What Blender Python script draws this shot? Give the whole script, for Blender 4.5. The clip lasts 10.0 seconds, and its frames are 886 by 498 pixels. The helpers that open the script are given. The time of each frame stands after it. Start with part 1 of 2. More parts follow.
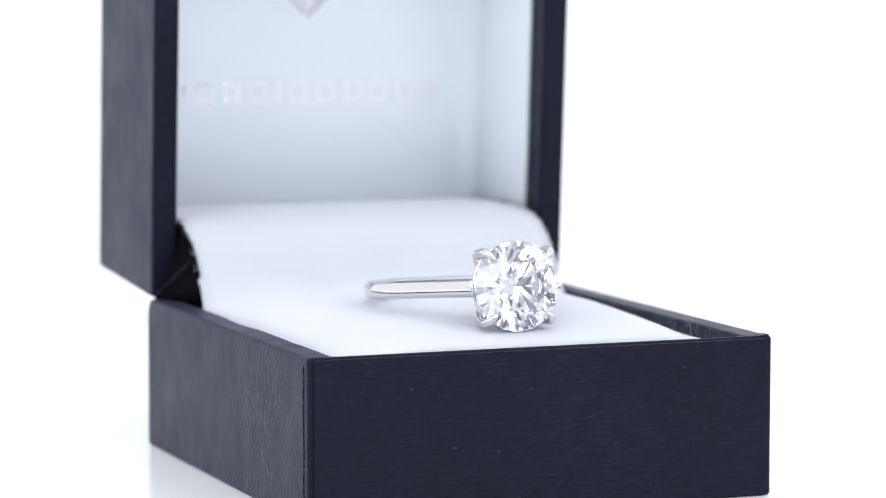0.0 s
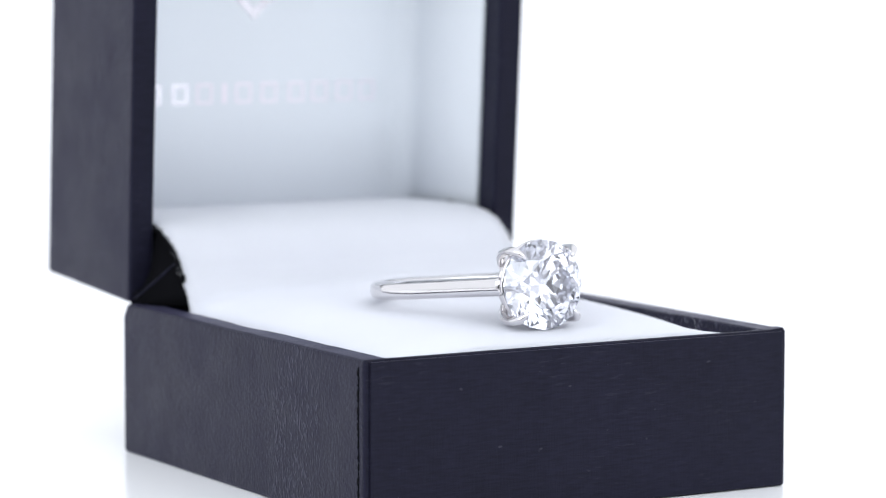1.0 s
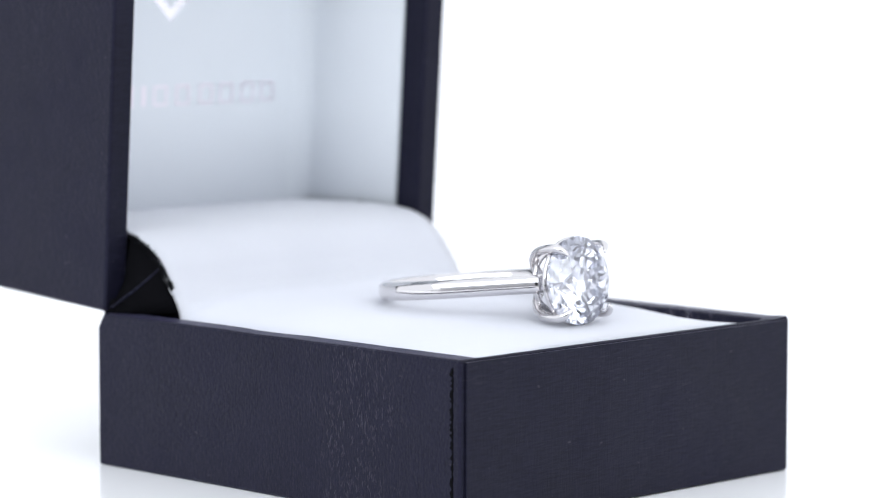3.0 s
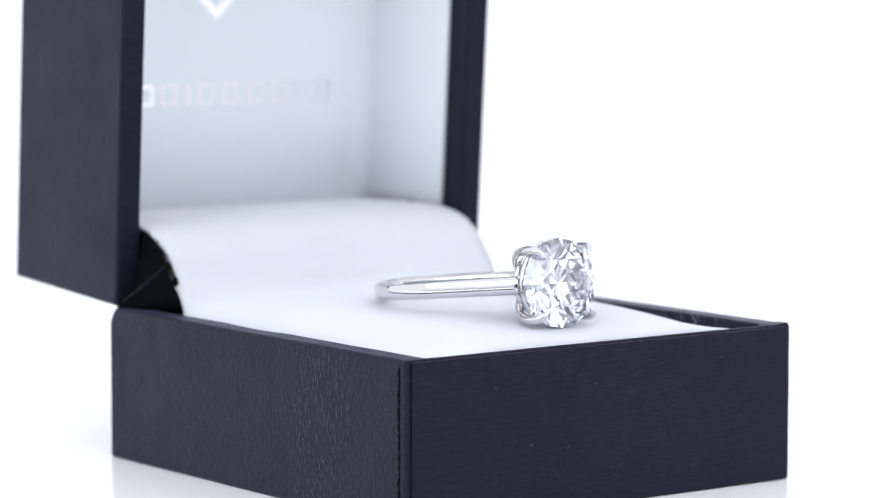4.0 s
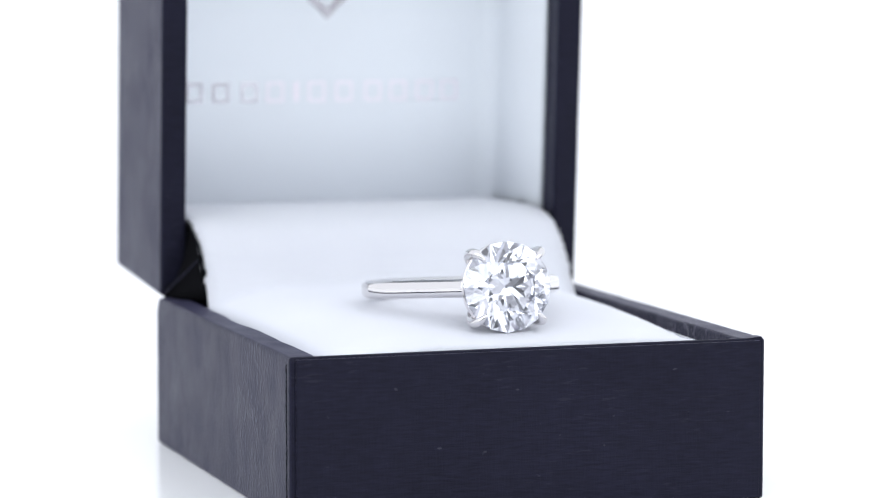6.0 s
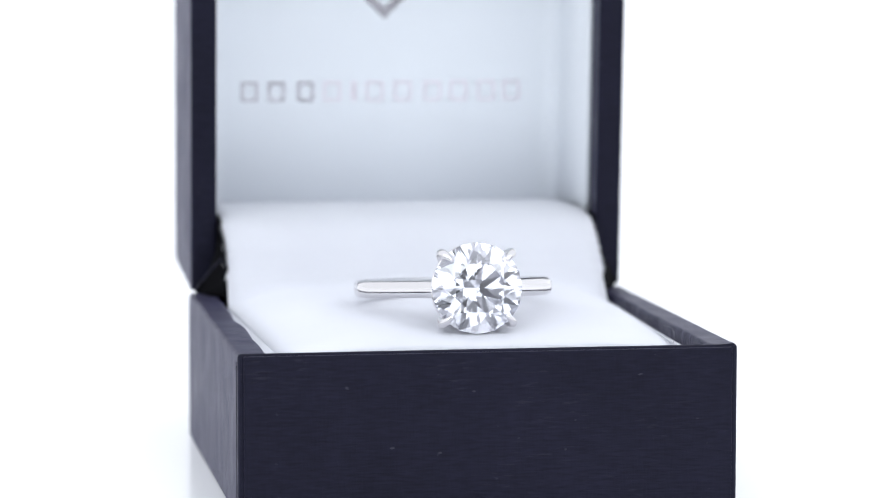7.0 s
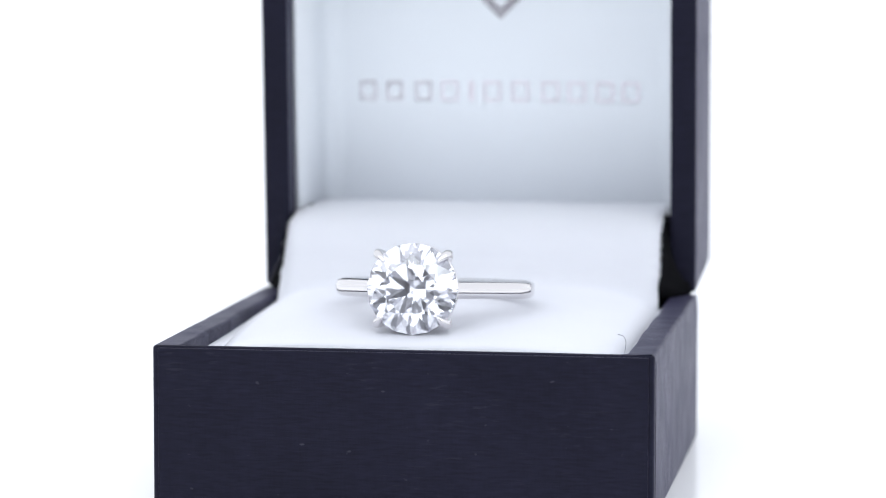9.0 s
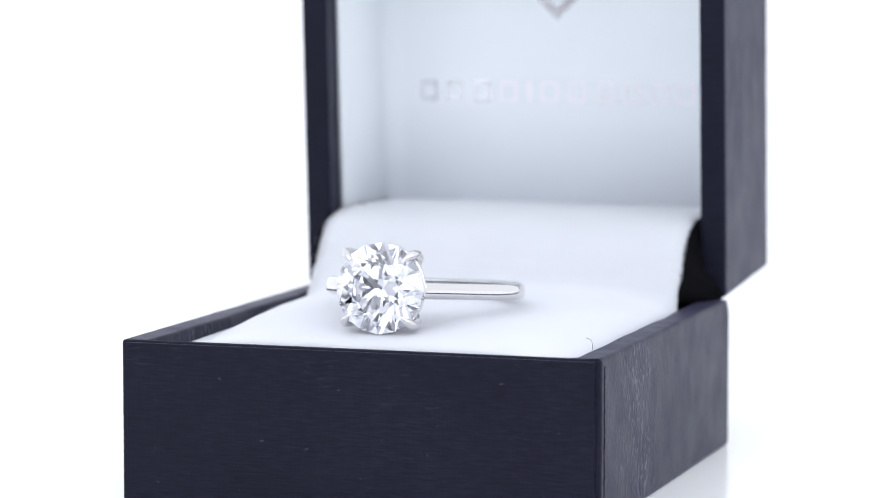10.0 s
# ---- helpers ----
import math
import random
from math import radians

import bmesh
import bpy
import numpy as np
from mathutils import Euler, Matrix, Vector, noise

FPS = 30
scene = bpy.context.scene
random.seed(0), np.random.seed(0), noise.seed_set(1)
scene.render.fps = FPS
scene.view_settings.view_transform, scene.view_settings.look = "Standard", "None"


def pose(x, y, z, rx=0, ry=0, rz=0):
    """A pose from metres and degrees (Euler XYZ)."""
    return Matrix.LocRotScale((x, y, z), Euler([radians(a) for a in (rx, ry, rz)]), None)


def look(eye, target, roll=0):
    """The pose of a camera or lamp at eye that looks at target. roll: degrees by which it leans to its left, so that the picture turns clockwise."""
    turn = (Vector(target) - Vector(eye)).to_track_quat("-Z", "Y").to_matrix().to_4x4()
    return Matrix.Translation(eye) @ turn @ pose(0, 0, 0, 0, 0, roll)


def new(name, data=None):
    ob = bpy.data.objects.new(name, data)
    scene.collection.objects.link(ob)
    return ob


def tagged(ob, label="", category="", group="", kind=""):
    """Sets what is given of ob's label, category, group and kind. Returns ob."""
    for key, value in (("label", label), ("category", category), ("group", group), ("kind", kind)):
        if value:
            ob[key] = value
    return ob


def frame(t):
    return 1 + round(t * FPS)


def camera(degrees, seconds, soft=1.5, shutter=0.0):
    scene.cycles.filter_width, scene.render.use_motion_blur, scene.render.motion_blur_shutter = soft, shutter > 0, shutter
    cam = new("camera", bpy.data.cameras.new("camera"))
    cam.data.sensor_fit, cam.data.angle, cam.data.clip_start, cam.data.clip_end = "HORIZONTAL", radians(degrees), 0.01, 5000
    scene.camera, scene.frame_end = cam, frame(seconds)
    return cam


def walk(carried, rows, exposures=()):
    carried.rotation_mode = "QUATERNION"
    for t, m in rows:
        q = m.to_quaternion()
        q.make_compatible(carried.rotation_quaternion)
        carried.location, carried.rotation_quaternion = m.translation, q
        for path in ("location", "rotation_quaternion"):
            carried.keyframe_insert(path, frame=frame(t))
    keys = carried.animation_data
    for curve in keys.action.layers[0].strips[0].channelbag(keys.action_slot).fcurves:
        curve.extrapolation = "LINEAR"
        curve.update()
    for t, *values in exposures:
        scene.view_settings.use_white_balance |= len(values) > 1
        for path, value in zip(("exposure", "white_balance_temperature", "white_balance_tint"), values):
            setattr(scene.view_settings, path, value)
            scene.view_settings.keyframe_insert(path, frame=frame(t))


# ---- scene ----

MM = 0.001

# ---- camera: a macro lens on a tripod, level view slightly from above ----
cam = camera(15.493, 10.0, soft=1.0)
EYE = Vector((0.0, -0.34496, 0.05785))
AIM = EYE + Vector((0.00649, 0.99511, -0.09857))
walk(cam, [(0.0, look(EYE, AIM, 0.056)), (10.0, look(EYE, AIM, 0.056))])
cam.data.dof.use_dof = True
cam.data.dof.focus_distance = 0.3245
cam.data.dof.aperture_fstop = 30.0

# ---- light: a white light tent, with one unseen fill lamp added in front ----
world = bpy.data.worlds.new("white_tent")
scene.world = world
world.use_nodes = True
bg = world.node_tree.nodes["Background"]
bg.inputs["Color"].default_value = (0.89, 0.925, 1.0, 1)
bg.inputs["Strength"].default_value = 1.27
scene.view_settings.exposure = 0.0
scene.cycles.max_bounces, scene.cycles.glossy_bounces, scene.cycles.transmission_bounces = 32, 32, 32


def soft_lamp(name, eye, target, size_x, size_y, power, color):
    data = bpy.data.lights.new(name, "AREA")
    data.shape, data.size, data.size_y = "RECTANGLE", size_x, size_y
    data.energy, data.color = power, color
    lamp = new(name, data)
    lamp.matrix_world = look(eye, target)
    return lamp


# fill added above the camera to brighten the lid lining; no known source
soft_lamp("fill_front", (0.0, -0.64, 0.42), (0, 0, 0.03), 1.8, 0.5, 7.2, (0.88, 0.94, 1.0))


# ---- materials ----
def shader(name, color, rough=0.5, metal=0.0, spec=0.5):
    m = bpy.data.materials.new(name)
    m.use_nodes = True
    b = m.node_tree.nodes["Principled BSDF"]
    b.inputs["Base Color"].default_value = (*color, 1)
    b.inputs["Roughness"].default_value = rough
    b.inputs["Metallic"].default_value = metal
    b.inputs["Specular IOR Level"].default_value = spec
    return m, m.node_tree, b


def node(tree, kind, **values):
    n = tree.nodes.new(kind)
    for key, value in values.items():
        n.inputs[key.replace("_", " ")].default_value = value
    return n


def noise_at(tree, scale, detail=2.0, stretch=(1, 1, 1)):
    co = tree.nodes.new("ShaderNodeTexCoord")
    mp = node(tree, "ShaderNodeMapping", Scale=stretch)
    n = node(tree, "ShaderNodeTexNoise", Scale=scale, Detail=detail)
    tree.links.new(co.outputs["Object"], mp.inputs["Vector"])
    tree.links.new(mp.outputs["Vector"], n.inputs["Vector"])
    return n.outputs["Fac"]


def ramp(tree, fac, stops):
    r = tree.nodes.new("ShaderNodeValToRGB")
    els = r.color_ramp.elements
    while len(els) < len(stops):
        els.new(0.5)
    for e, (p, c) in zip(els, stops):
        e.position, e.color = p, (*c, 1)
    tree.links.new(fac, r.inputs["Fac"])
    return r.outputs["Color"]


def maths(tree, op, a, b):
    n = tree.nodes.new("ShaderNodeMath")
    n.operation = op
    for k, x in enumerate((a, b)):
        if isinstance(x, (int, float)):
            n.inputs[k].default_value = x
        else:
            tree.links.new(x, n.inputs[k])
    return n.outputs[0]


def bump(tree, b, height, strength, distance):
    n = node(tree, "ShaderNodeBump", Strength=strength, Distance=distance)
    tree.links.new(height, n.inputs["Height"])
    tree.links.new(n.outputs["Normal"], b.inputs["Normal"])


def paper(name, along, crossing):
    """Dark embossed linen paper; along: stretch of the strong thread."""
    m, t, b = shader(name, (0.008, 0.008, 0.014), 0.46, 0, 0.2)
    b.inputs["Specular Tint"].default_value = (0.76, 0.76, 1.0, 1)
    b.inputs["Sheen Weight"].default_value = 0.13
    b.inputs["Sheen Roughness"].default_value = 0.35
    b.inputs["Sheen Tint"].default_value = (0.48, 0.46, 0.82, 1)
    strong = noise_at(t, 1.0, 2.5, along)
    cross = noise_at(t, 1.0, 2, (along[2], along[2], along[0]))
    weave = maths(t, "ADD", maths(t, "MULTIPLY", strong, 0.65), maths(t, "MULTIPLY", cross, crossing))
    blotch = noise_at(t, 90, 3)
    patch = ramp(t, noise_at(t, 75, 2), [(0.50, (0, 0, 0)), (0.66, (1, 1, 1))])
    # rubbed stretch a third of the way back from the front edge, its sheen painted as pale specks
    co = t.nodes.new("ShaderNodeTexCoord")
    xyz = t.nodes.new("ShaderNodeSeparateXYZ")
    t.links.new(co.outputs["Object"], xyz.inputs[0])
    off = maths(t, "ABSOLUTE", maths(t, "ADD", xyz.outputs["Y"], 0.0135), 0)
    rub = maths(t, "ADD", maths(t, "MULTIPLY", off, -100.0), maths(t, "MULTIPLY", noise_at(t, 260, 3), 1.6))
    rub = ramp(t, rub, [(0.1, (0, 0, 0)), (0.6, (1, 1, 1))])
    worn = ramp(t, noise_at(t, 1.0, 2, (2100, 2100, 1400)), [(0.53, (0, 0, 0)), (0.68, (0.085, 0.08, 0.10))])
    scratch = ramp(t, noise_at(t, 0.8, 3, along), [(0.60, (0, 0, 0)), (0.72, (0.035, 0.034, 0.042))])
    speck = ramp(t, noise_at(t, 1100, 1, (0.8, 0.8, 1.5)), [(0.75, (0, 0, 0)), (0.82, (0.05, 0.05, 0.06))])
    col = ramp(t, maths(t, "ADD", maths(t, "MULTIPLY", weave, 0.8), maths(t, "MULTIPLY", blotch, 0.3)),
               [(0.35, (0.0020, 0.0020, 0.0058)), (0.78, (0.0085, 0.0084, 0.0195))])
    for extra, factor, share in ((scratch, patch, 0.35), (worn, maths(t, "MULTIPLY", rub, maths(t, "ADD", maths(t, "MULTIPLY", xyz.outputs["X"], 18.0), 0.55)), 1.0), (speck, None, 0.5)):
        mix = t.nodes.new("ShaderNodeMix")
        mix.data_type, mix.blend_type = "RGBA", "ADD"
        mix.inputs[0].default_value = share
        if factor:
            t.links.new(maths(t, "MULTIPLY", factor, share), mix.inputs[0])
        t.links.new(col, mix.inputs[6])
        t.links.new(extra, mix.inputs[7])
        col = mix.outputs[2]
    t.links.new(col, b.inputs["Base Color"])
    t.links.new(maths(t, "ADD", maths(t, "MULTIPLY", blotch, 0.2), maths(t, "ADD", maths(t, "MULTIPLY", noise_at(t, 1.0, 3, (300, 300, 240)), 0.24), 0.25)), b.inputs["Roughness"])
    knots = maths(t, "MULTIPLY", maths(t, "MULTIPLY", worn, rub), 9.0)
    bump(t, b, maths(t, "ADD", weave, knots), 0.4, 0.0002)
    return m


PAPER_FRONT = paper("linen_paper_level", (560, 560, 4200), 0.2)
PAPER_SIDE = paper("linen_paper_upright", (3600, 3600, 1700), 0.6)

PAPER_IN, _t, _b = shader("black_board", (0.003, 0.003, 0.004), 0.9, 0, 0.05)
bump(_t, _b, noise_at(_t, 2500, 3), 0.5, 0.0002)

LINING, _t, _b = shader("satin_lining", (0.70, 0.745, 0.80), 0.55, 0, 0.3)
_t.links.new(ramp(_t, noise_at(_t, 60, 3), [(0.3, (0.69, 0.715, 0.745)), (0.7, (0.715, 0.74, 0.77))]), _b.inputs["Base Color"])
bump(_t, _b, noise_at(_t, 3000, 2), 0.15, 0.0001)

FLOCK, _t, _b = shader("white_flock", (0.72, 0.75, 0.81), 0.95, 0, 0.1)
_t.links.new(ramp(_t, noise_at(_t, 70, 3), [(0.3, (0.58, 0.588, 0.637)), (0.7, (0.605, 0.613, 0.662))]), _b.inputs["Base Color"])
bump(_t, _b, noise_at(_t, 3500, 3), 0.25, 0.00015)
_b.inputs["Sheen Weight"].default_value = 0.15
_b.inputs["Subsurface Weight"].default_value = 0.55
_b.inputs["Subsurface Radius"].default_value = (1.0, 1.0, 1.0)
_b.inputs["Subsurface Scale"].default_value = 0.0035

FIBRE, _t, _b = shader("grey_fibre", (0.18, 0.18, 0.2), 0.8, 0, 0.2)
_t.links.new(ramp(_t, noise_at(_t, 2000, 2), [(0.3, (0.14, 0.14, 0.16)), (0.7, (0.22, 0.22, 0.24))]), _b.inputs["Base Color"])

METAL, _t, _b = shader("polished_platinum", (0.73, 0.71, 0.71), 0.05, 1.0)
_t.links.new(maths(_t, "ADD", maths(_t, "MULTIPLY", noise_at(_t, 900, 3), 0.06), 0.04), _b.inputs["Roughness"])

ROSE_FOIL, _t, _b = shader("pale_rose_foil", (0.84, 0.78, 0.83), 0.40, 1.0)
bump(_t, _b, noise_at(_t, 800, 2), 0.2, 0.0002)

FOIL, _t, _b = shader("silver_foil", (0.84, 0.82, 0.87), 0.2, 1.0)
bump(_t, _b, noise_at(_t, 800, 2), 0.2, 0.0002)

GROUND, _t, _b = shader("white_acrylic", (0.9, 0.9, 0.9), 0.18, 0, 0.25)
_t.links.new(ramp(_t, noise_at(_t, 25, 3), [(0.3, (0.95, 0.95, 0.955)), (0.7, (0.965, 0.965, 0.97))]), _b.inputs["Base Color"])

DARK_CARD, _t, _b = shader("dark_card", (0.012, 0.012, 0.014), 0.8, 0, 0.2)
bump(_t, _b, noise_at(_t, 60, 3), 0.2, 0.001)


ADDED_FLOOR, _t, _b = shader("added_grey_floor", (0.13, 0.13, 0.135), 0.7, 0, 0.3)
_t.links.new(ramp(_t, noise_at(_t, 12, 3), [(0.3, (0.11, 0.11, 0.115)), (0.7, (0.15, 0.15, 0.155))]), _b.inputs["Base Color"])

GREY_SCREEN, _t, _b = shader("grey_screen", (0.36, 0.36, 0.38), 0.8, 0, 0.2)
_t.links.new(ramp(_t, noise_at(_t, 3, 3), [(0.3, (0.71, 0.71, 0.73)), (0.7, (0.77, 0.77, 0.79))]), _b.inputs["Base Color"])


def gem(name):
    m = bpy.data.materials.new(name)
    m.use_nodes = True
    t = m.node_tree
    t.nodes.remove(t.nodes["Principled BSDF"])
    g = node(t, "ShaderNodeBsdfGlass", Color=(0.91, 0.913, 0.93, 1), Roughness=0.0, IOR=2.417)
    t.links.new(g.outputs[0], t.nodes["Material Output"].inputs["Surface"])
    return m


DIAMOND = gem("diamond")


# ---- helpers for meshes ----
def part(name, bm, material, parent=None, label="", smooth=False):
    me = bpy.data.meshes.new(name)
    bmesh.ops.recalc_face_normals(bm, faces=bm.faces)
    for f in bm.faces:
        f.smooth = smooth
    bm.to_mesh(me)
    bm.free()
    for m in (material if isinstance(material, (list, tuple)) else [material]):
        me.materials.append(m)
    ob = new(name, me)
    ob.parent = parent
    return tagged(ob, label=label)


def box(bm, x0, x1, y0, y1, z0, z1):
    vs = [bm.verts.new((x, y, z)) for z in (z0, z1) for y in (y0, y1) for x in (x0, x1)]
    for q in ((0, 1, 3, 2), (4, 6, 7, 5), (0, 4, 5, 1), (1, 5, 7, 3), (3, 7, 6, 2), (2, 6, 4, 0)):
        bm.faces.new([vs[k] for k in q])
    return vs


def well(bm, outer, inner, z0, z1, floor, parts=1, wobble=0.0):
    """An open tray: outer and inner are x0, x1, y0, y1 of its walls; wobble bends the inner faces of its side walls."""
    loops = []
    for k, ((x0, x1, y0, y1), z) in enumerate(((outer, z0), (outer, z1), (inner, z1), (inner, floor))):
        loop = []
        for side, x in ((1, x1), (-1, x0)):
            for j in range(parts + 1):
                f = j / parts if side > 0 else 1 - j / parts
                w = wobble * math.sin(math.pi * f) if k >= 1 else 0
                bend = w * (0.8 * noise.noise((f * 4.3, side * 7.1, 0.2)) + 0.5 * noise.noise((f * 11, side * 3.7, 1.9)))
                lift = -0.2 * abs(bend) if k in (1, 2) else 0
                loop.append((x + (bend if k >= 2 else 0.12 * bend), y0 + f * (y1 - y0), z + lift))
        loops.append(loop)
    vs = sheet(bm, loops, closed=True)
    bm.faces.new(vs[0])
    bm.faces.new(vs[-1])


def bevel(bm, width, segments=2, angle=0.6):
    bmesh.ops.recalc_face_normals(bm, faces=list(bm.faces))
    bm.normal_update()
    edges = [e for e in bm.edges if len(e.link_faces) == 2 and e.calc_face_angle(0) > angle]
    bmesh.ops.bevel(bm, geom=edges, offset=width, segments=segments, affect="EDGES", profile=0.5, clamp_overlap=True)


def sheet(bm, rows, closed=False):
    """Quads between rows of points of equal length."""
    vs = [[bm.verts.new(p) for p in row] for row in rows]
    for a, b in zip(vs, vs[1:]):
        n = len(a)
        for k in range(n if closed else n - 1):
            j = (k + 1) % n
            bm.faces.new((a[k], a[j], b[j], b[k]))
    return vs


def tube(bm, path, radii, sides=12, flat=1.0, across=None):
    """A tube along path; radii at each point; flat squeezes it across the given direction."""
    rows = []
    for k, p in enumerate(path):
        d = (path[min(k + 1, len(path) - 1)] - path[max(k - 1, 0)]).normalized()
        u = (across or Vector((0, 0, 1))).cross(d)
        if u.length < 1e-6:
            u = Vector((1, 0, 0)).cross(d)
        u.normalize()
        w = d.cross(u)
        rows.append([p + radii[k] * (math.cos(a) * u + flat * math.sin(a) * w)
                     for a in [2 * math.pi * j / sides for j in range(sides)]])
    vs = sheet(bm, rows, closed=True)
    bm.faces.new(vs[0])
    bm.faces.new(vs[-1])


def spline(points, steps):
    """Catmull-Rom through points."""
    ps = [Vector(p) for p in points]
    ps = [2 * ps[0] - ps[1]] + ps + [2 * ps[-1] - ps[-2]]
    out = []
    for k in range(1, len(ps) - 2):
        a, b, c, d = ps[k - 1:k + 3]
        for j in range(steps):
            t = j / steps
            out.append(0.5 * (2 * b + (c - a) * t + (2 * a - 5 * b + 4 * c - d) * t * t + (3 * b - a - 3 * c + d) * t ** 3))
    out.append(ps[-2])
    return out


def to_mm(bm, m=None):
    bmesh.ops.transform(bm, matrix=Matrix.Diagonal((MM, MM, MM, 1)) @ (m or Matrix()), verts=bm.verts)


# ---- setting ----
def build_setting():
    # glossy sheet that sweeps up into a white back wall
    prof = [(-0.14, 0.0), (0.2, 0.0)]
    prof += [(0.75 + 0.3 * math.sin(a), 0.3 - 0.3 * math.cos(a)) for a in [radians(6 * k) for k in range(16)]]
    prof += [(1.05, 0.95)]
    back = [(1.062, 0.95)] + [(0.75 + 0.312 * math.sin(a), 0.3 - 0.312 * math.cos(a)) for a in [radians(6 * k) for k in range(15, -1, -1)]]
    back += [(0.2, -0.012), (-0.14, -0.012)]
    bm = bmesh.new()
    vs = sheet(bm, [[(x, y, z) for y, z in prof + back] for x in (-0.9, 0.9)], closed=True)
    bm.faces.new(vs[0])
    bm.faces.new(vs[-1])
    tagged(part("ground", bm, GROUND), "glossy white acrylic sheet curving up behind the ring box", "ground", kind="structure")
    # unseen dark floor, added so the box front reflects less white
    bm = bmesh.new()
    box(bm, -0.9, 0.9, -1.7, -0.05, -0.07, -0.05)
    tagged(part("floor", bm, ADDED_FLOOR), "unseen dark floor added in front of the white sheet to darken reflections", "floor", kind="structure")
    # unseen grey screen added behind the tripod; its dark opening shapes the stone's reflections
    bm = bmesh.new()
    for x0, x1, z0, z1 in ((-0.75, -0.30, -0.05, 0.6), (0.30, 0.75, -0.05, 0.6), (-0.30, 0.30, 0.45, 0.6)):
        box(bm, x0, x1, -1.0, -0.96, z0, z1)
    tagged(part("screen_south", bm, GREY_SCREEN), "unseen grey screen added behind the tripod to shape reflections", "wall", kind="structure")
    # dark card added behind the opening, reflected in stone, foil and metal
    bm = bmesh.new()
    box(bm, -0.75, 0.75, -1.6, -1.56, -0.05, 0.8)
    tagged(part("reflection_card", bm, DARK_CARD), "unseen dark card added behind the opening to darken reflections", "wall", kind="structure")


build_setting()

# ---- the ring box, in millimetres round the axis on which it turns ----
CX = 2.42
WIDE, DEEP, HIGH = 50.0, 54.78, 16.48
Y0, Y1 = -27.99, 26.79
LID_W, LID_D, LID_H = 49.6, 22.1, 54.8
LID = Matrix.Translation((CX, 25.79, 16.64)) @ Matrix.Rotation(0.06492, 4, "X")


def pad_profile():
    """Height of the pad along its depth: nearly level in front, then rolled up into the lid."""
    pts = [(-27.45, 16.5, 0), (-26.6, 16.8, 0), (-22.5, 16.95, 0), (-12, 17.75, 0), (0, 18.2, 0), (8, 18.25, 0), (15.5, 18.3, 0), (17.8, 19.0, 0),
           (19.2, 20.5, 0), (20.7, 22.4, 0), (23.0, 24.1, 0), (26.2, 25.05, 0), (31, 25.35, 0), (37, 25.25, 0), (42, 25.15, 0), (45.8, 25.1, 0)]
    return [(p.x, p.y) for p in spline(pts, 6)]


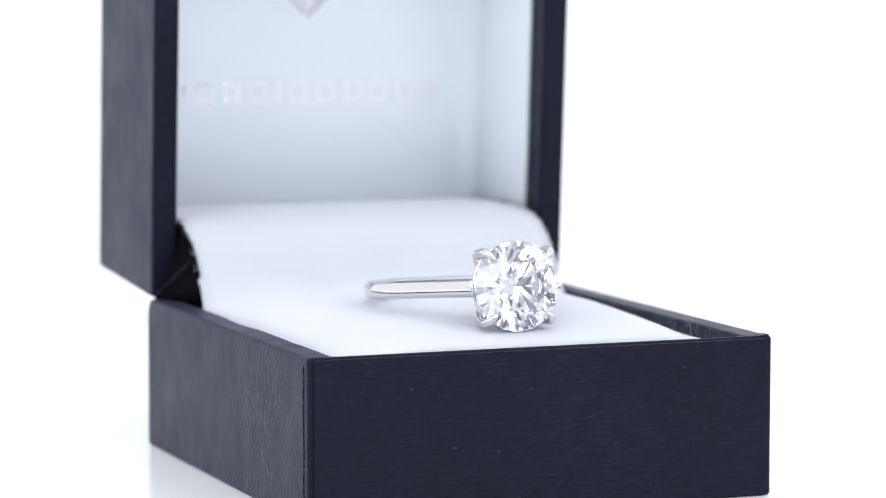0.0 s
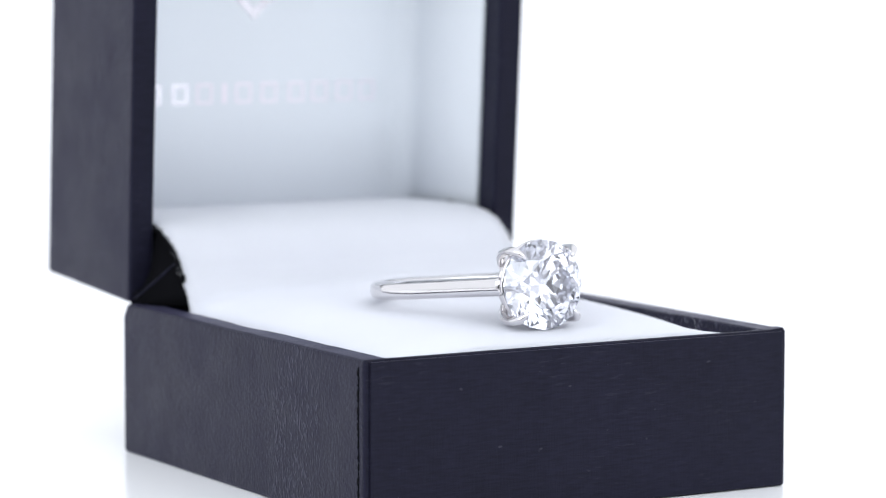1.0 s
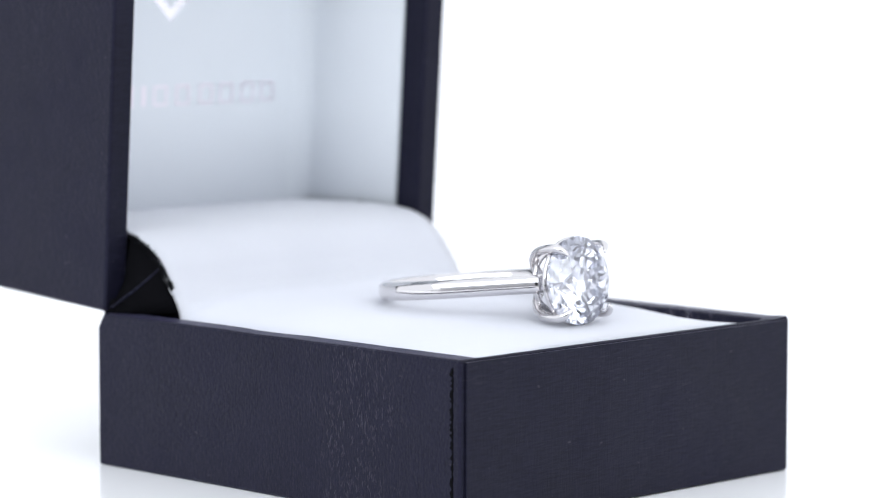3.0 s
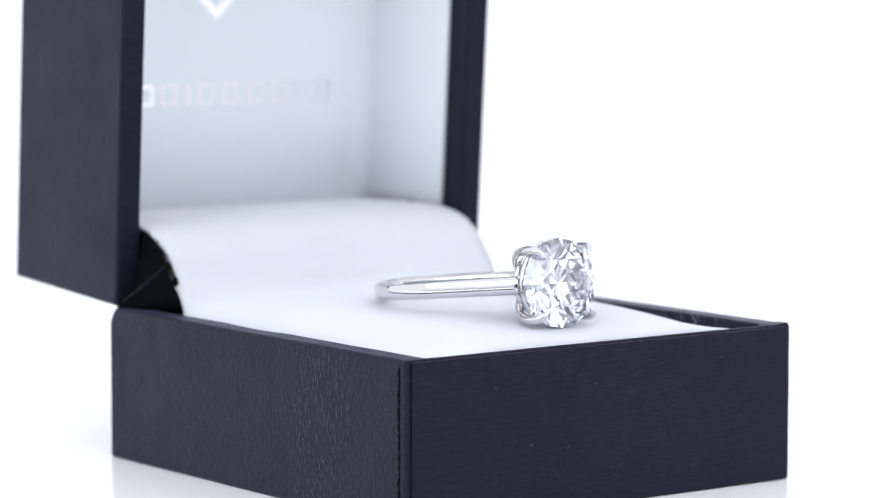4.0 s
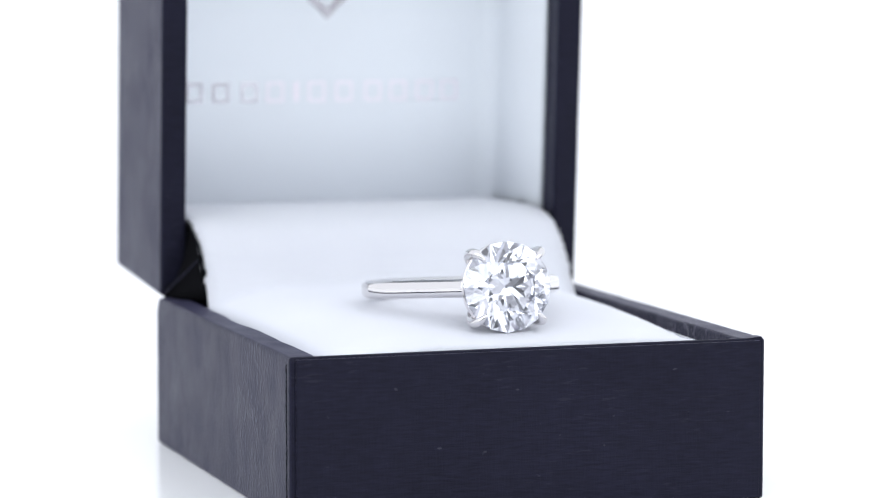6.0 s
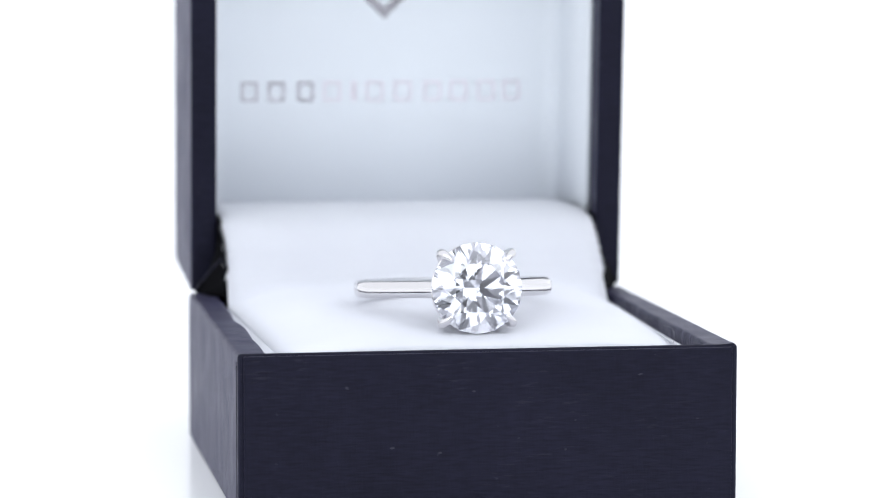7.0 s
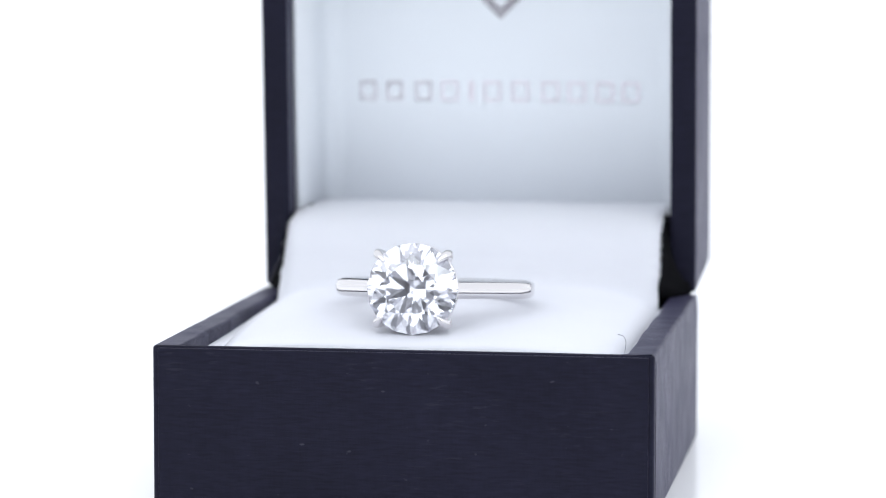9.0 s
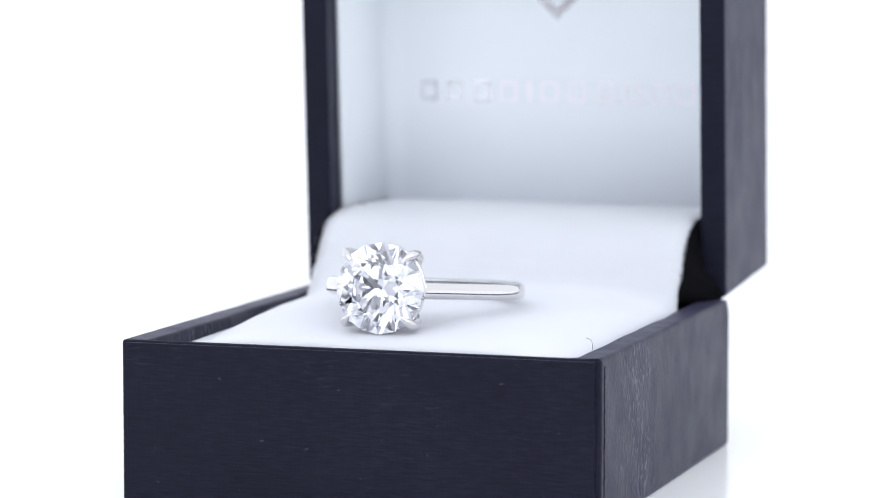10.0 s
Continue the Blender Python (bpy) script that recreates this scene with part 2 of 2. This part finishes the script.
def build_ring_box():
    root = tagged(new("ring_box"), "open dark navy linen paper ring box with white lining", "ring box")

    # tray of the box: walls with a well; the front wall is thin, the pad reaches over it
    bm = bmesh.new()
    well(bm, (CX - WIDE / 2, CX + WIDE / 2, Y0, Y1), (CX - WIDE / 2 + 2.9, CX + WIDE / 2 - 2.9, Y0 + 0.7, Y1 - 2.0), 0, HIGH, 6.0, 22, 0.6)
    bmesh.ops.bisect_plane(bm, geom=list(bm.verts) + list(bm.edges) + list(bm.faces), plane_co=(0, 0, HIGH - 1.5), plane_no=(0, 0, 1))
    for v in bm.verts:
        if v.co.y > Y1 - 0.01 and v.co.z > HIGH - 0.01:
            v.co.y -= 0.95
    bevel(bm, 0.5, 3)
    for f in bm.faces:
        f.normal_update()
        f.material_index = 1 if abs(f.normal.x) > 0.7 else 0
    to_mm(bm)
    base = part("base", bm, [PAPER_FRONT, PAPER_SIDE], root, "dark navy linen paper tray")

    # wrapped paper over the front, with its edges short of the corners
    bm = bmesh.new()
    box(bm, CX - WIDE / 2 + 0.6, CX + WIDE / 2 - 0.6, Y0 - 0.26, Y0 + 0.1, 0.2, HIGH - 0.25)
    bevel(bm, 0.09, 2)
    to_mm(bm)
    part("front_wrap", bm, PAPER_FRONT, base)

    # uneven black strip paints the shade where side paper stops short of each front corner
    nick = random.Random(9)
    for sx in (-1, 1):
        bm = bmesh.new()
        x = CX + sx * (WIDE / 2 + 0.012)
        rows = []
        for k in range(61):
            z = 0.5 + (HIGH - 1.3) * k / 60
            half = nick.choice((0.04, 0.14, 0.19, 0.21, 0.22))
            mid = Y0 + 1.1 + nick.uniform(-0.05, 0.05)
            rows.append([(x, mid - 0.17, z), (x + sx * 0.04, mid, z), (x, mid - 0.1 + 2 * half, z), (x - sx * 0.2, mid, z)])
        vs = sheet(bm, rows, closed=True)
        bm.faces.new(vs[0])
        bm.faces.new(vs[-1])
        bmesh.ops.recalc_face_normals(bm, faces=bm.faces)
        to_mm(bm)
        part("corner_gap_shade", bm, PAPER_IN, base, "black strip for the shade between paper edges")

    # folded paper end on a front corner of the rim
    for sx in (1,):
        bm = bmesh.new()
        x0, x1 = sorted((CX + sx * 21.6, CX + sx * 24.7))
        vs = box(bm, x0, x1, Y0 + 0.12, Y0 + 1.5, HIGH - 0.2, HIGH + 0.1)
        for v in vs:
            if abs(v.co.x - CX) < 22 and v.co.z > HIGH:
                v.co.z -= 0.22
        bevel(bm, 0.08, 2)
        to_mm(bm)
        part("paper_fold", bm, PAPER_FRONT, base)

    # lid: the same shell standing upright, open to the front
    bm = bmesh.new()
    well(bm, (-LID_W / 2, LID_W / 2, -LID_H, 0), (-LID_W / 2 + 2.9, LID_W / 2 - 2.9, -LID_H + 2.9, -2.9), -LID_D, 0, -LID_D + 1.4)
    bmesh.ops.transform(bm, matrix=Matrix.Rotation(radians(90), 4, "X"), verts=bm.verts)
    bmesh.ops.transform(bm, matrix=Matrix.Translation((0, 0, LID_H)), verts=bm.verts)
    for v in bm.verts:
        v.co.x *= 1 - 0.002 * max(v.co.y, 0) / LID_D
    bevel(bm, 0.35, 3)
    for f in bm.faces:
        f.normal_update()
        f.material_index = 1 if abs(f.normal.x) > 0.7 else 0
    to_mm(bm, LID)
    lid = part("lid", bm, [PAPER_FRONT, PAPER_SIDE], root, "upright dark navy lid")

    # lining of the lid: one bent sheet, soft in its corners
    def lining_path(off):
        hw, back, r = LID_W / 2 - 2.95 - off, LID_D - 1.6 - off, 3.2 - off
        pts = [(-hw, 3.4)]
        pts += [(-hw + r - r * math.cos(a), back - r + r * math.sin(a)) for a in [radians(10 * k) for k in range(10)]]
        pts += [(hw - r + r * math.sin(a), back - r + r * math.cos(a)) for a in [radians(10 * k) for k in range(10)]]
        return pts + [(hw, 3.4)]
    bm = bmesh.new()
    loop = lining_path(0) + lining_path(0.55)[::-1]
    vs = sheet(bm, [[(x, y, z) for x, y in loop] for z in (3.1, 20, 36, LID_H - 3.1)], closed=True)
    bm.faces.new(vs[0])
    bm.faces.new(vs[-1])
    to_mm(bm, LID)
    part("lid_lining", bm, LINING, lid, "pale satin lining", smooth=True)
    bm = bmesh.new()
    hw = LID_W / 2 - 3.65
    box(bm, -hw, hw, 0.6, LID_D - 2.3, LID_H - 3.7, LID_H - 3.1)
    to_mm(bm, LID)
    part("lid_lining_top", bm, LINING, lid)

    # foil stamp on the lining
    def stamp(name, shapes, foil):
        bm = bmesh.new()
        for x0, x1, z0, z1 in shapes:
            box(bm, x0, x1, LID_D - 2.22, LID_D - 2.1, z0, z1)
        to_mm(bm, LID)
        return part(name, bm, foil, lid)
    zb, zt, s = 19.2, 21.6, 0.34
    for k, x in enumerate((-16.1, -12.9, -9.4, -6.2, -3.6, -1.1, 2.3, 5.9, 9.05, 12.4, 15.5)):
        w = 0.28 if k == 4 else 1.05
        s = 0.4 if k < 3 else 0.28
        foil = FOIL if k < 3 else ROSE_FOIL
        if k == 4:
            stamp("foil_bar", [(x - w, x + w, zb, zt)], foil)
        else:
            stamp("foil_bar", [(x - w, x - w + s, zb, zt), (x + w - s, x + w, zb, zt), (x - w + s, x + w - s, zt - s, zt), (x - w + s, x + w - s, zb, zb + s)], foil)
    bm = bmesh.new()
    outer = [(-5.0, 34.0), (0, 29.0), (5.0, 34.0), (3.2, 36.9), (-3.2, 36.9)]
    inner = [(0.68 * x, 33.5 + 0.68 * (z - 33.5)) for x, z in outer]
    ya, yb = LID_D - 2.22, LID_D - 2.1
    for k in range(5):
        j = (k + 1) % 5
        ring4 = [outer[k], outer[j], inner[j], inner[k]]
        a = [bm.verts.new((x, ya, z)) for x, z in ring4]
        b = [bm.verts.new((x, yb, z)) for x, z in ring4]
        bm.faces.new(a)
        for q in range(4):
            bm.faces.new((a[q], a[(q + 1) % 4], b[(q + 1) % 4], b[q]))
    to_mm(bm, LID)
    part("foil_emblem", bm, FOIL, lid)

    # white pad that runs up into the lid
    bm = bmesh.new()
    prof = pad_profile()
    rng = random.Random(4)
    across = [k / 14 - 1 for k in range(29)]
    rows = []
    for y, z in prof:
        f = min(max((y + 25) / 42, 0), 1)
        left, wide = 19.7 + 1.75 * f, 21.15 + 0.3 * f
        right = 0.5 * min(max((y - 14) / 9, 0), 1)
        roll = y > 17.5
        droop = (1.0 + 1.5 * min(max((y + 27.5) / 8, 0), 1)) * min(max((18.3 - y) / 2.5, 0), 1)
        row = []
        for u in across:
            e = max(abs(u) - 0.93, 0) / 0.07
            drop = 0.0 if roll else 0.12 * e * e
            zz = z - drop - droop * (0.85 if u < 0 else 1) * abs(u) ** 5 + 0.05 * noise.noise((u * 2, y * 0.15, 0))
            fray = rng.uniform(-0.12, 0.12) if (roll and abs(u) > 0.99) else 0
            row.append(Vector((CX + u * (wide + fray - right if u > 0 else left + fray), y, zz)))
        rows.append(row)
    sheet(bm, rows)
    geom = bmesh.ops.extrude_face_region(bm, geom=list(bm.faces))
    low = [v for v in geom["geom"] if isinstance(v, bmesh.types.BMVert)]
    for v in low:
        v.co.z -= (4.5 if v.co.y > -26 else 0.25) if v.co.y < 17 else 0.45
        v.co.y += 0 if v.co.y < 17 else 0.4
    to_mm(bm)
    pad = part("pad", bm, FLOCK, root, "white flocked cushion", smooth=True)

    # lower white border on both sides of the pad, and the floor below it
    for sx in (-1, 1):
        bm = bmesh.new()
        rows = []
        for y, xi, top in ((Y0 + 0.8, 19.82 if sx < 0 else 21.25, 15.1), (-5, 20.65 if sx < 0 else 21.4, 15.35), (17.0, 21.55 if sx < 0 else 21.45, 15.75)):
            rows.append([(CX + sx * x, y, z) for x, z in ((17.5, 8.0), (22.06, 8.0), (22.06, top - 0.2), (xi, top), (xi, 14.4), (17.5, 14.4))])
        vs = sheet(bm, rows, closed=True)
        bm.faces.new(vs[0])
        bm.faces.new(vs[-1])
        bevel(bm, 0.08, 2)
        to_mm(bm)
        part("pad_border", bm, FLOCK, root)

    # black gusset below the rolled end of the pad
    for sx in (-1, 1):
        bm = bmesh.new()
        line = [(y, z) for y, z in prof if 17.6 < y < 27.0]
        out = [(y + 0.25, z - 0.35) for y, z in line]
        foot = [(y, 12.0) for y, z in line]
        xo, xi = CX + sx * 21.0, CX + sx * 17.0
        rows = [[(xi, y, z) for y, z in out], [(xo, y, z) for y, z in out],
                [(xo + sx * 0.35 * math.sin(0.6 * y), y, 0.5 * (z + 14.0)) for y, z in out], [(xo, y, z) for y, z in foot]]
        sheet(bm, rows)
        to_mm(bm)
        part("hinge_gusset", bm, PAPER_IN, root, "black folded gusset at the hinge", smooth=True)
    bm = bmesh.new()
    box(bm, CX - 24.2, CX + 24.2, 25.0, 26.9, 14, 18.0)
    bevel(bm, 0.5, 2)
    to_mm(bm)
    part("hinge", bm, PAPER_IN, root)

    # black inside of the lid beside the rolled pad, a fold across the gusset and fuzz on the cut edge
    for sx in (-1, 1):
        bm = bmesh.new()
        x0, x1 = sorted((sx * 20.6, sx * 21.9))
        box(bm, x0, x1, 0.5, 9.0, 0.4, 8.2)
        bevel(bm, 0.1, 1)
        to_mm(bm, LID)
        part("hinge_lining", bm, PAPER_IN, root, "black hinge lining")
        # black web from the corner of the lid to the edge of the pad, creased across
        corner, edge = Vector((CX + sx * 24.3, 25.35, 17.1)), Vector((CX + sx * 20.9, 20.4, 22.0))
        sag = [corner.lerp(edge, f) + Vector((0, -0.5, 0.1)) * math.sin(math.pi * f) for f in [k / 8 for k in range(9)]]
        top, low = Vector((CX + sx * 21.4, 25.2, 25.0)), Vector((CX + sx * 21.2, 17.7, 16.9))
        rim = Vector((CX + sx * 24.0, 25.2, 16.2))
        uppers = [Vector((CX + sx * 22.6, 25.5, 18.5)).lerp(top, f) for f in [k / 8 for k in range(9)]]
        lowers = [rim.lerp(low, f) for f in [k / 8 for k in range(9)]]
        bm = bmesh.new()
        rows = [[a.lerp(b, g) + Vector((0, 0.35, 0)) * math.sin(math.pi * g) for a, b in zip(p, q)]
                for p, q in ((uppers, sag), (sag, lowers)) for g in (0, 0.33, 0.67)] + [lowers]
        rows += [[v + Vector((-sx * 0.3, 0.5, 0)) for v in row] for row in rows[::-1]]
        sheet(bm, rows)
        to_mm(bm)
        part("gusset_web", bm, PAPER_IN, root, smooth=True)
        bm = bmesh.new()
        line = [(y, z) for y, z in prof if 17.6 < y < 27.0]
        for k in range(60):
            a = rng.uniform(0, len(line) - 1.01)
            q, f = int(a), a - int(a)
            y = line[q][0] * (1 - f) + line[q + 1][0] * f
            z = line[q][1] * (1 - f) + line[q + 1][1] * f
            hw = 21.4 - (0.5 * min(max((y - 14) / 9, 0), 1) if sx > 0 else 0)
            at = Vector((CX + sx * (hw - 0.05), y, z - 0.1))
            way = Vector((sx * rng.uniform(0.15, 0.55), rng.uniform(-0.2, 0.25), rng.uniform(-0.35, 0.1)))
            tube(bm, [at, at + 0.5 * way + Vector((0, 0, 0.04)), at + way], [0.05, 0.04, 0.015], 4)
        to_mm(bm)
        tagged(part("edge_fuzz", bm, FLOCK, pad), kind="stuff")
        if sx > 0:
            continue
        # fold of the web and torn black tufts along the cut edge
        bm = bmesh.new()
        tube(bm, [p + Vector((0, -0.06, 0)) for p in sag], [0.1, 0.12, 0.13, 0.13, 0.12, 0.12, 0.1, 0.09, 0.06], 8)
        to_mm(bm)
        part("gusset_fold", bm, PAPER_SIDE, root, smooth=True)
        bm = bmesh.new()
        hem = [Vector((CX + sx * 21.6, y + 0.03, z - 0.3)) for y, z in prof if 18.5 < y < 26.5]
        tube(bm, hem, [0.05 + 0.22 * min(k / 6, 1) for k in range(len(hem))], 8)
        for k in range(170):
            at = hem[rng.randrange(len(hem))] + Vector((sx * 0.05, 0, rng.uniform(-0.1, 0.1)))
            way = Vector((-sx * rng.uniform(0.05, 0.42), rng.uniform(-0.3, -0.2), rng.uniform(0.1, 0.3)))
            tube(bm, [at, at + 0.6 * way, at + way], [0.17, 0.11, 0.03], 5)
        to_mm(bm)
        tagged(part("gusset_fuzz", bm, PAPER_IN, root), kind="stuff")

    # a stray fibre on the edge of the pad
    bm = bmesh.new()
    pts = spline([(21.0, -17.3, 15.3), (21.1, -17.0, 16.3), (20.8, -16.6, 16.85), (20.2, -16.3, 17.0)], 5)
    tube(bm, [Vector((CX + p.x, p.y, p.z)) for p in pts], [0.03] * len(pts), 6)
    to_mm(bm)
    part("loose_fibre", bm, FIBRE, root, "thin grey fibre")
    return root


# ---- the ring: its plane leans so that the stone stands up in front ----
RING = Matrix.Translation((2.36, -20.43, 21.69)) @ Matrix.Rotation(radians(-5.8), 4, "X") @ Matrix.Translation((0, 14.71, 0))
STONE_R = 4.62
STONE = RING @ Matrix.Translation((0, -14.71, 0)) @ Matrix.Rotation(radians(90), 4, "X")


def brilliant():
    """Round brilliant of radius 1: table, star, kite, girdle and pavilion facets; its axis is +z."""
    tc, tp, rt = math.tan(radians(34.5)), math.tan(radians(40.75)), 0.57
    g = 0.025
    zt = g + (1 - rt) * tc
    c8 = math.cos(radians(22.5))
    pts = []
    for k in range(8):
        a, b = radians(45 * k), radians(45 * k + 22.5)
        pts.append((rt * math.cos(a), rt * math.sin(a), zt))
        rs = 0.775
        pts.append((rs * math.cos(b), rs * math.sin(b), zt - (rs * c8 - rt) * tc))
        rp = 0.24
        pts.append((rp * math.cos(b), rp * math.sin(b), -g - (1 - rp * c8) * tp))
    for k in range(16):
        a = radians(22.5 * k)
        pts.append((math.cos(a), math.sin(a), g))
        pts.append((math.cos(a), math.sin(a), -g))
    pts.append((0, 0, -g - tp))
    bm = bmesh.new()
    for p in pts:
        bm.verts.new(p)
    bmesh.ops.convex_hull(bm, input=bm.verts)
    return bm


def build_ring():
    root = tagged(new("engagement_ring"), "polished platinum ring with round brilliant diamond on the white cushion", "ring")
    # band: flat-topped section swept round
    ro, ri = 10.42, 8.95
    half = [(ro, 0.0), (ro - 0.02, 0.3), (ro - 0.07, 0.53), (ro - 0.11, 0.63), (ro - 0.18, 0.7), (ro - 0.47, 0.9), (ro - 0.6, 0.95), (ro - 0.9, 0.98), (ri + 0.3, 0.92), (ri + 0.08, 0.75), (ri, 0.4)]
    sec = [Vector((r, -z, 0)) for r, z in half[:0:-1]] + [Vector((r, z, 0)) for r, z in half]
    # one shank: round the back, then leaving its circle straight to both sides of the head
    turn = radians(58)
    steps = [(ro * math.sin(a), -ro * math.cos(a), a) for a in [radians(180 - 2.5 * k) for k in range(45)]]
    x, y, a = steps[-1]
    for k in range(12):
        a -= (a - turn) * 0.3
        x, y = x - 0.4 * math.cos(a), y - 0.4 * math.sin(a)
        steps.append((x, y, a))
    for d in range(9):
        x, y = x - 0.72 * math.cos(a), y - 0.72 * math.sin(a)
        steps.append((x, y, a))

    def across(side, x, y, a):
        return [(side * (x - (ro - p.x) * math.sin(a)), y + (ro - p.x) * math.cos(a), p.y) for p in sec]
    bm = bmesh.new()
    vs = sheet(bm, [across(-1, *q) for q in steps[:0:-1]] + [across(1, *q) for q in steps], closed=True)
    bm.faces.new(vs[0])
    bm.faces.new(vs[-1])
    to_mm(bm, RING)
    part("band", bm, METAL, root, smooth=True)
    # bridge across the finger hole under the head
    bm = bmesh.new()
    arc = [radians(-60 + 4 * k) for k in range(31)]
    vs = sheet(bm, [[(p.x * 0.985 * math.sin(a), -p.x * 0.985 * math.cos(a), 0.85 * p.y) for p in sec] for a in arc], closed=True)
    bm.faces.new(vs[0])
    bm.faces.new(vs[-1])
    to_mm(bm, RING)
    part("bridge", bm, METAL, root, smooth=True)

    # basket: seat and gallery rail under the stone
    bm = bmesh.new()
    for r, z, q in ((4.42, -0.62, 0.2), (3.1, -3.3, 0.28)):
        rows = []
        for k in range(64):
            a = 2 * math.pi * k / 64
            rows.append([((r + q * math.cos(b)) * math.cos(a), (r + q * math.cos(b)) * math.sin(a), z + 1.2 * q * math.sin(b))
                         for b in [2 * math.pi * j / 10 for j in range(10)]])
        sheet(bm, rows + rows[:1], closed=True)
    bmesh.ops.remove_doubles(bm, verts=bm.verts, dist=1e-5)
    to_mm(bm, STONE)
    head = part("basket", bm, METAL, root, smooth=True)
    for k in range(4):
        a = radians(45 + 90 * k)
        d = Vector((math.cos(a), math.sin(a), 0))
        line = spline([(0.6, -4.75, 0), (2.1, -4.5, 0), (3.5, -3.75, 0), (4.5, -2.5, 0), (4.95, -1.0, 0), (5.02, 0.15, 0), (4.82, 0.78, 0), (4.36, 1.2, 0), (3.85, 1.44, 0)], 5)
        path = [p.x * d + Vector((0, 0, p.y)) for p in line]
        m = len(path) - 1
        radii = [0.52 - 0.08 * min(j / m / 0.7, 1) - (0.30 * max(0, (j / m - 0.72) / 0.28) ** 1.6) for j in range(m + 1)]
        bm = bmesh.new()
        tube(bm, path, radii, 14, across=Vector((0, 0, 1)).cross(d))
        to_mm(bm, STONE)
        part("prong", bm, METAL, head, smooth=True)

    bm = brilliant()
    to_mm(bm, STONE @ Matrix.Rotation(radians(21.5), 4, "Z") @ Matrix.Diagonal((STONE_R, STONE_R, STONE_R, 1)))
    part("diamond", bm, DIAMOND, root, "clear round brilliant diamond")
    return root


ring_box = build_ring_box()
engagement_ring = build_ring()

# turn of the table about its axis, in degrees
TURN = [(0.0, 21.08), (0.5, 25.82), (1.0, 30.02), (1.5, 34.76), (2.0, 39.56), (2.5, 43.84), (2.6, 44.75), (2.7, 44.8), (3.05, 44.8), (3.15, 44.45), (3.3, 43.0), (3.8, 38.3),
        (4.0, 36.48), (4.5, 31.66), (5.0, 27.11), (5.5, 22.64), (7.0, 9.04), (7.5, 4.46), (8.0, -0.27), (8.5, -4.47), (9.0, -9.19),
        (9.5, -13.7), (10.0, -18.29)]


def motions():
    for thing in (ring_box, engagement_ring):
        walk(thing, [(t, pose(0, 0, 0, 0, 0, a)) for t, a in TURN])


motions()
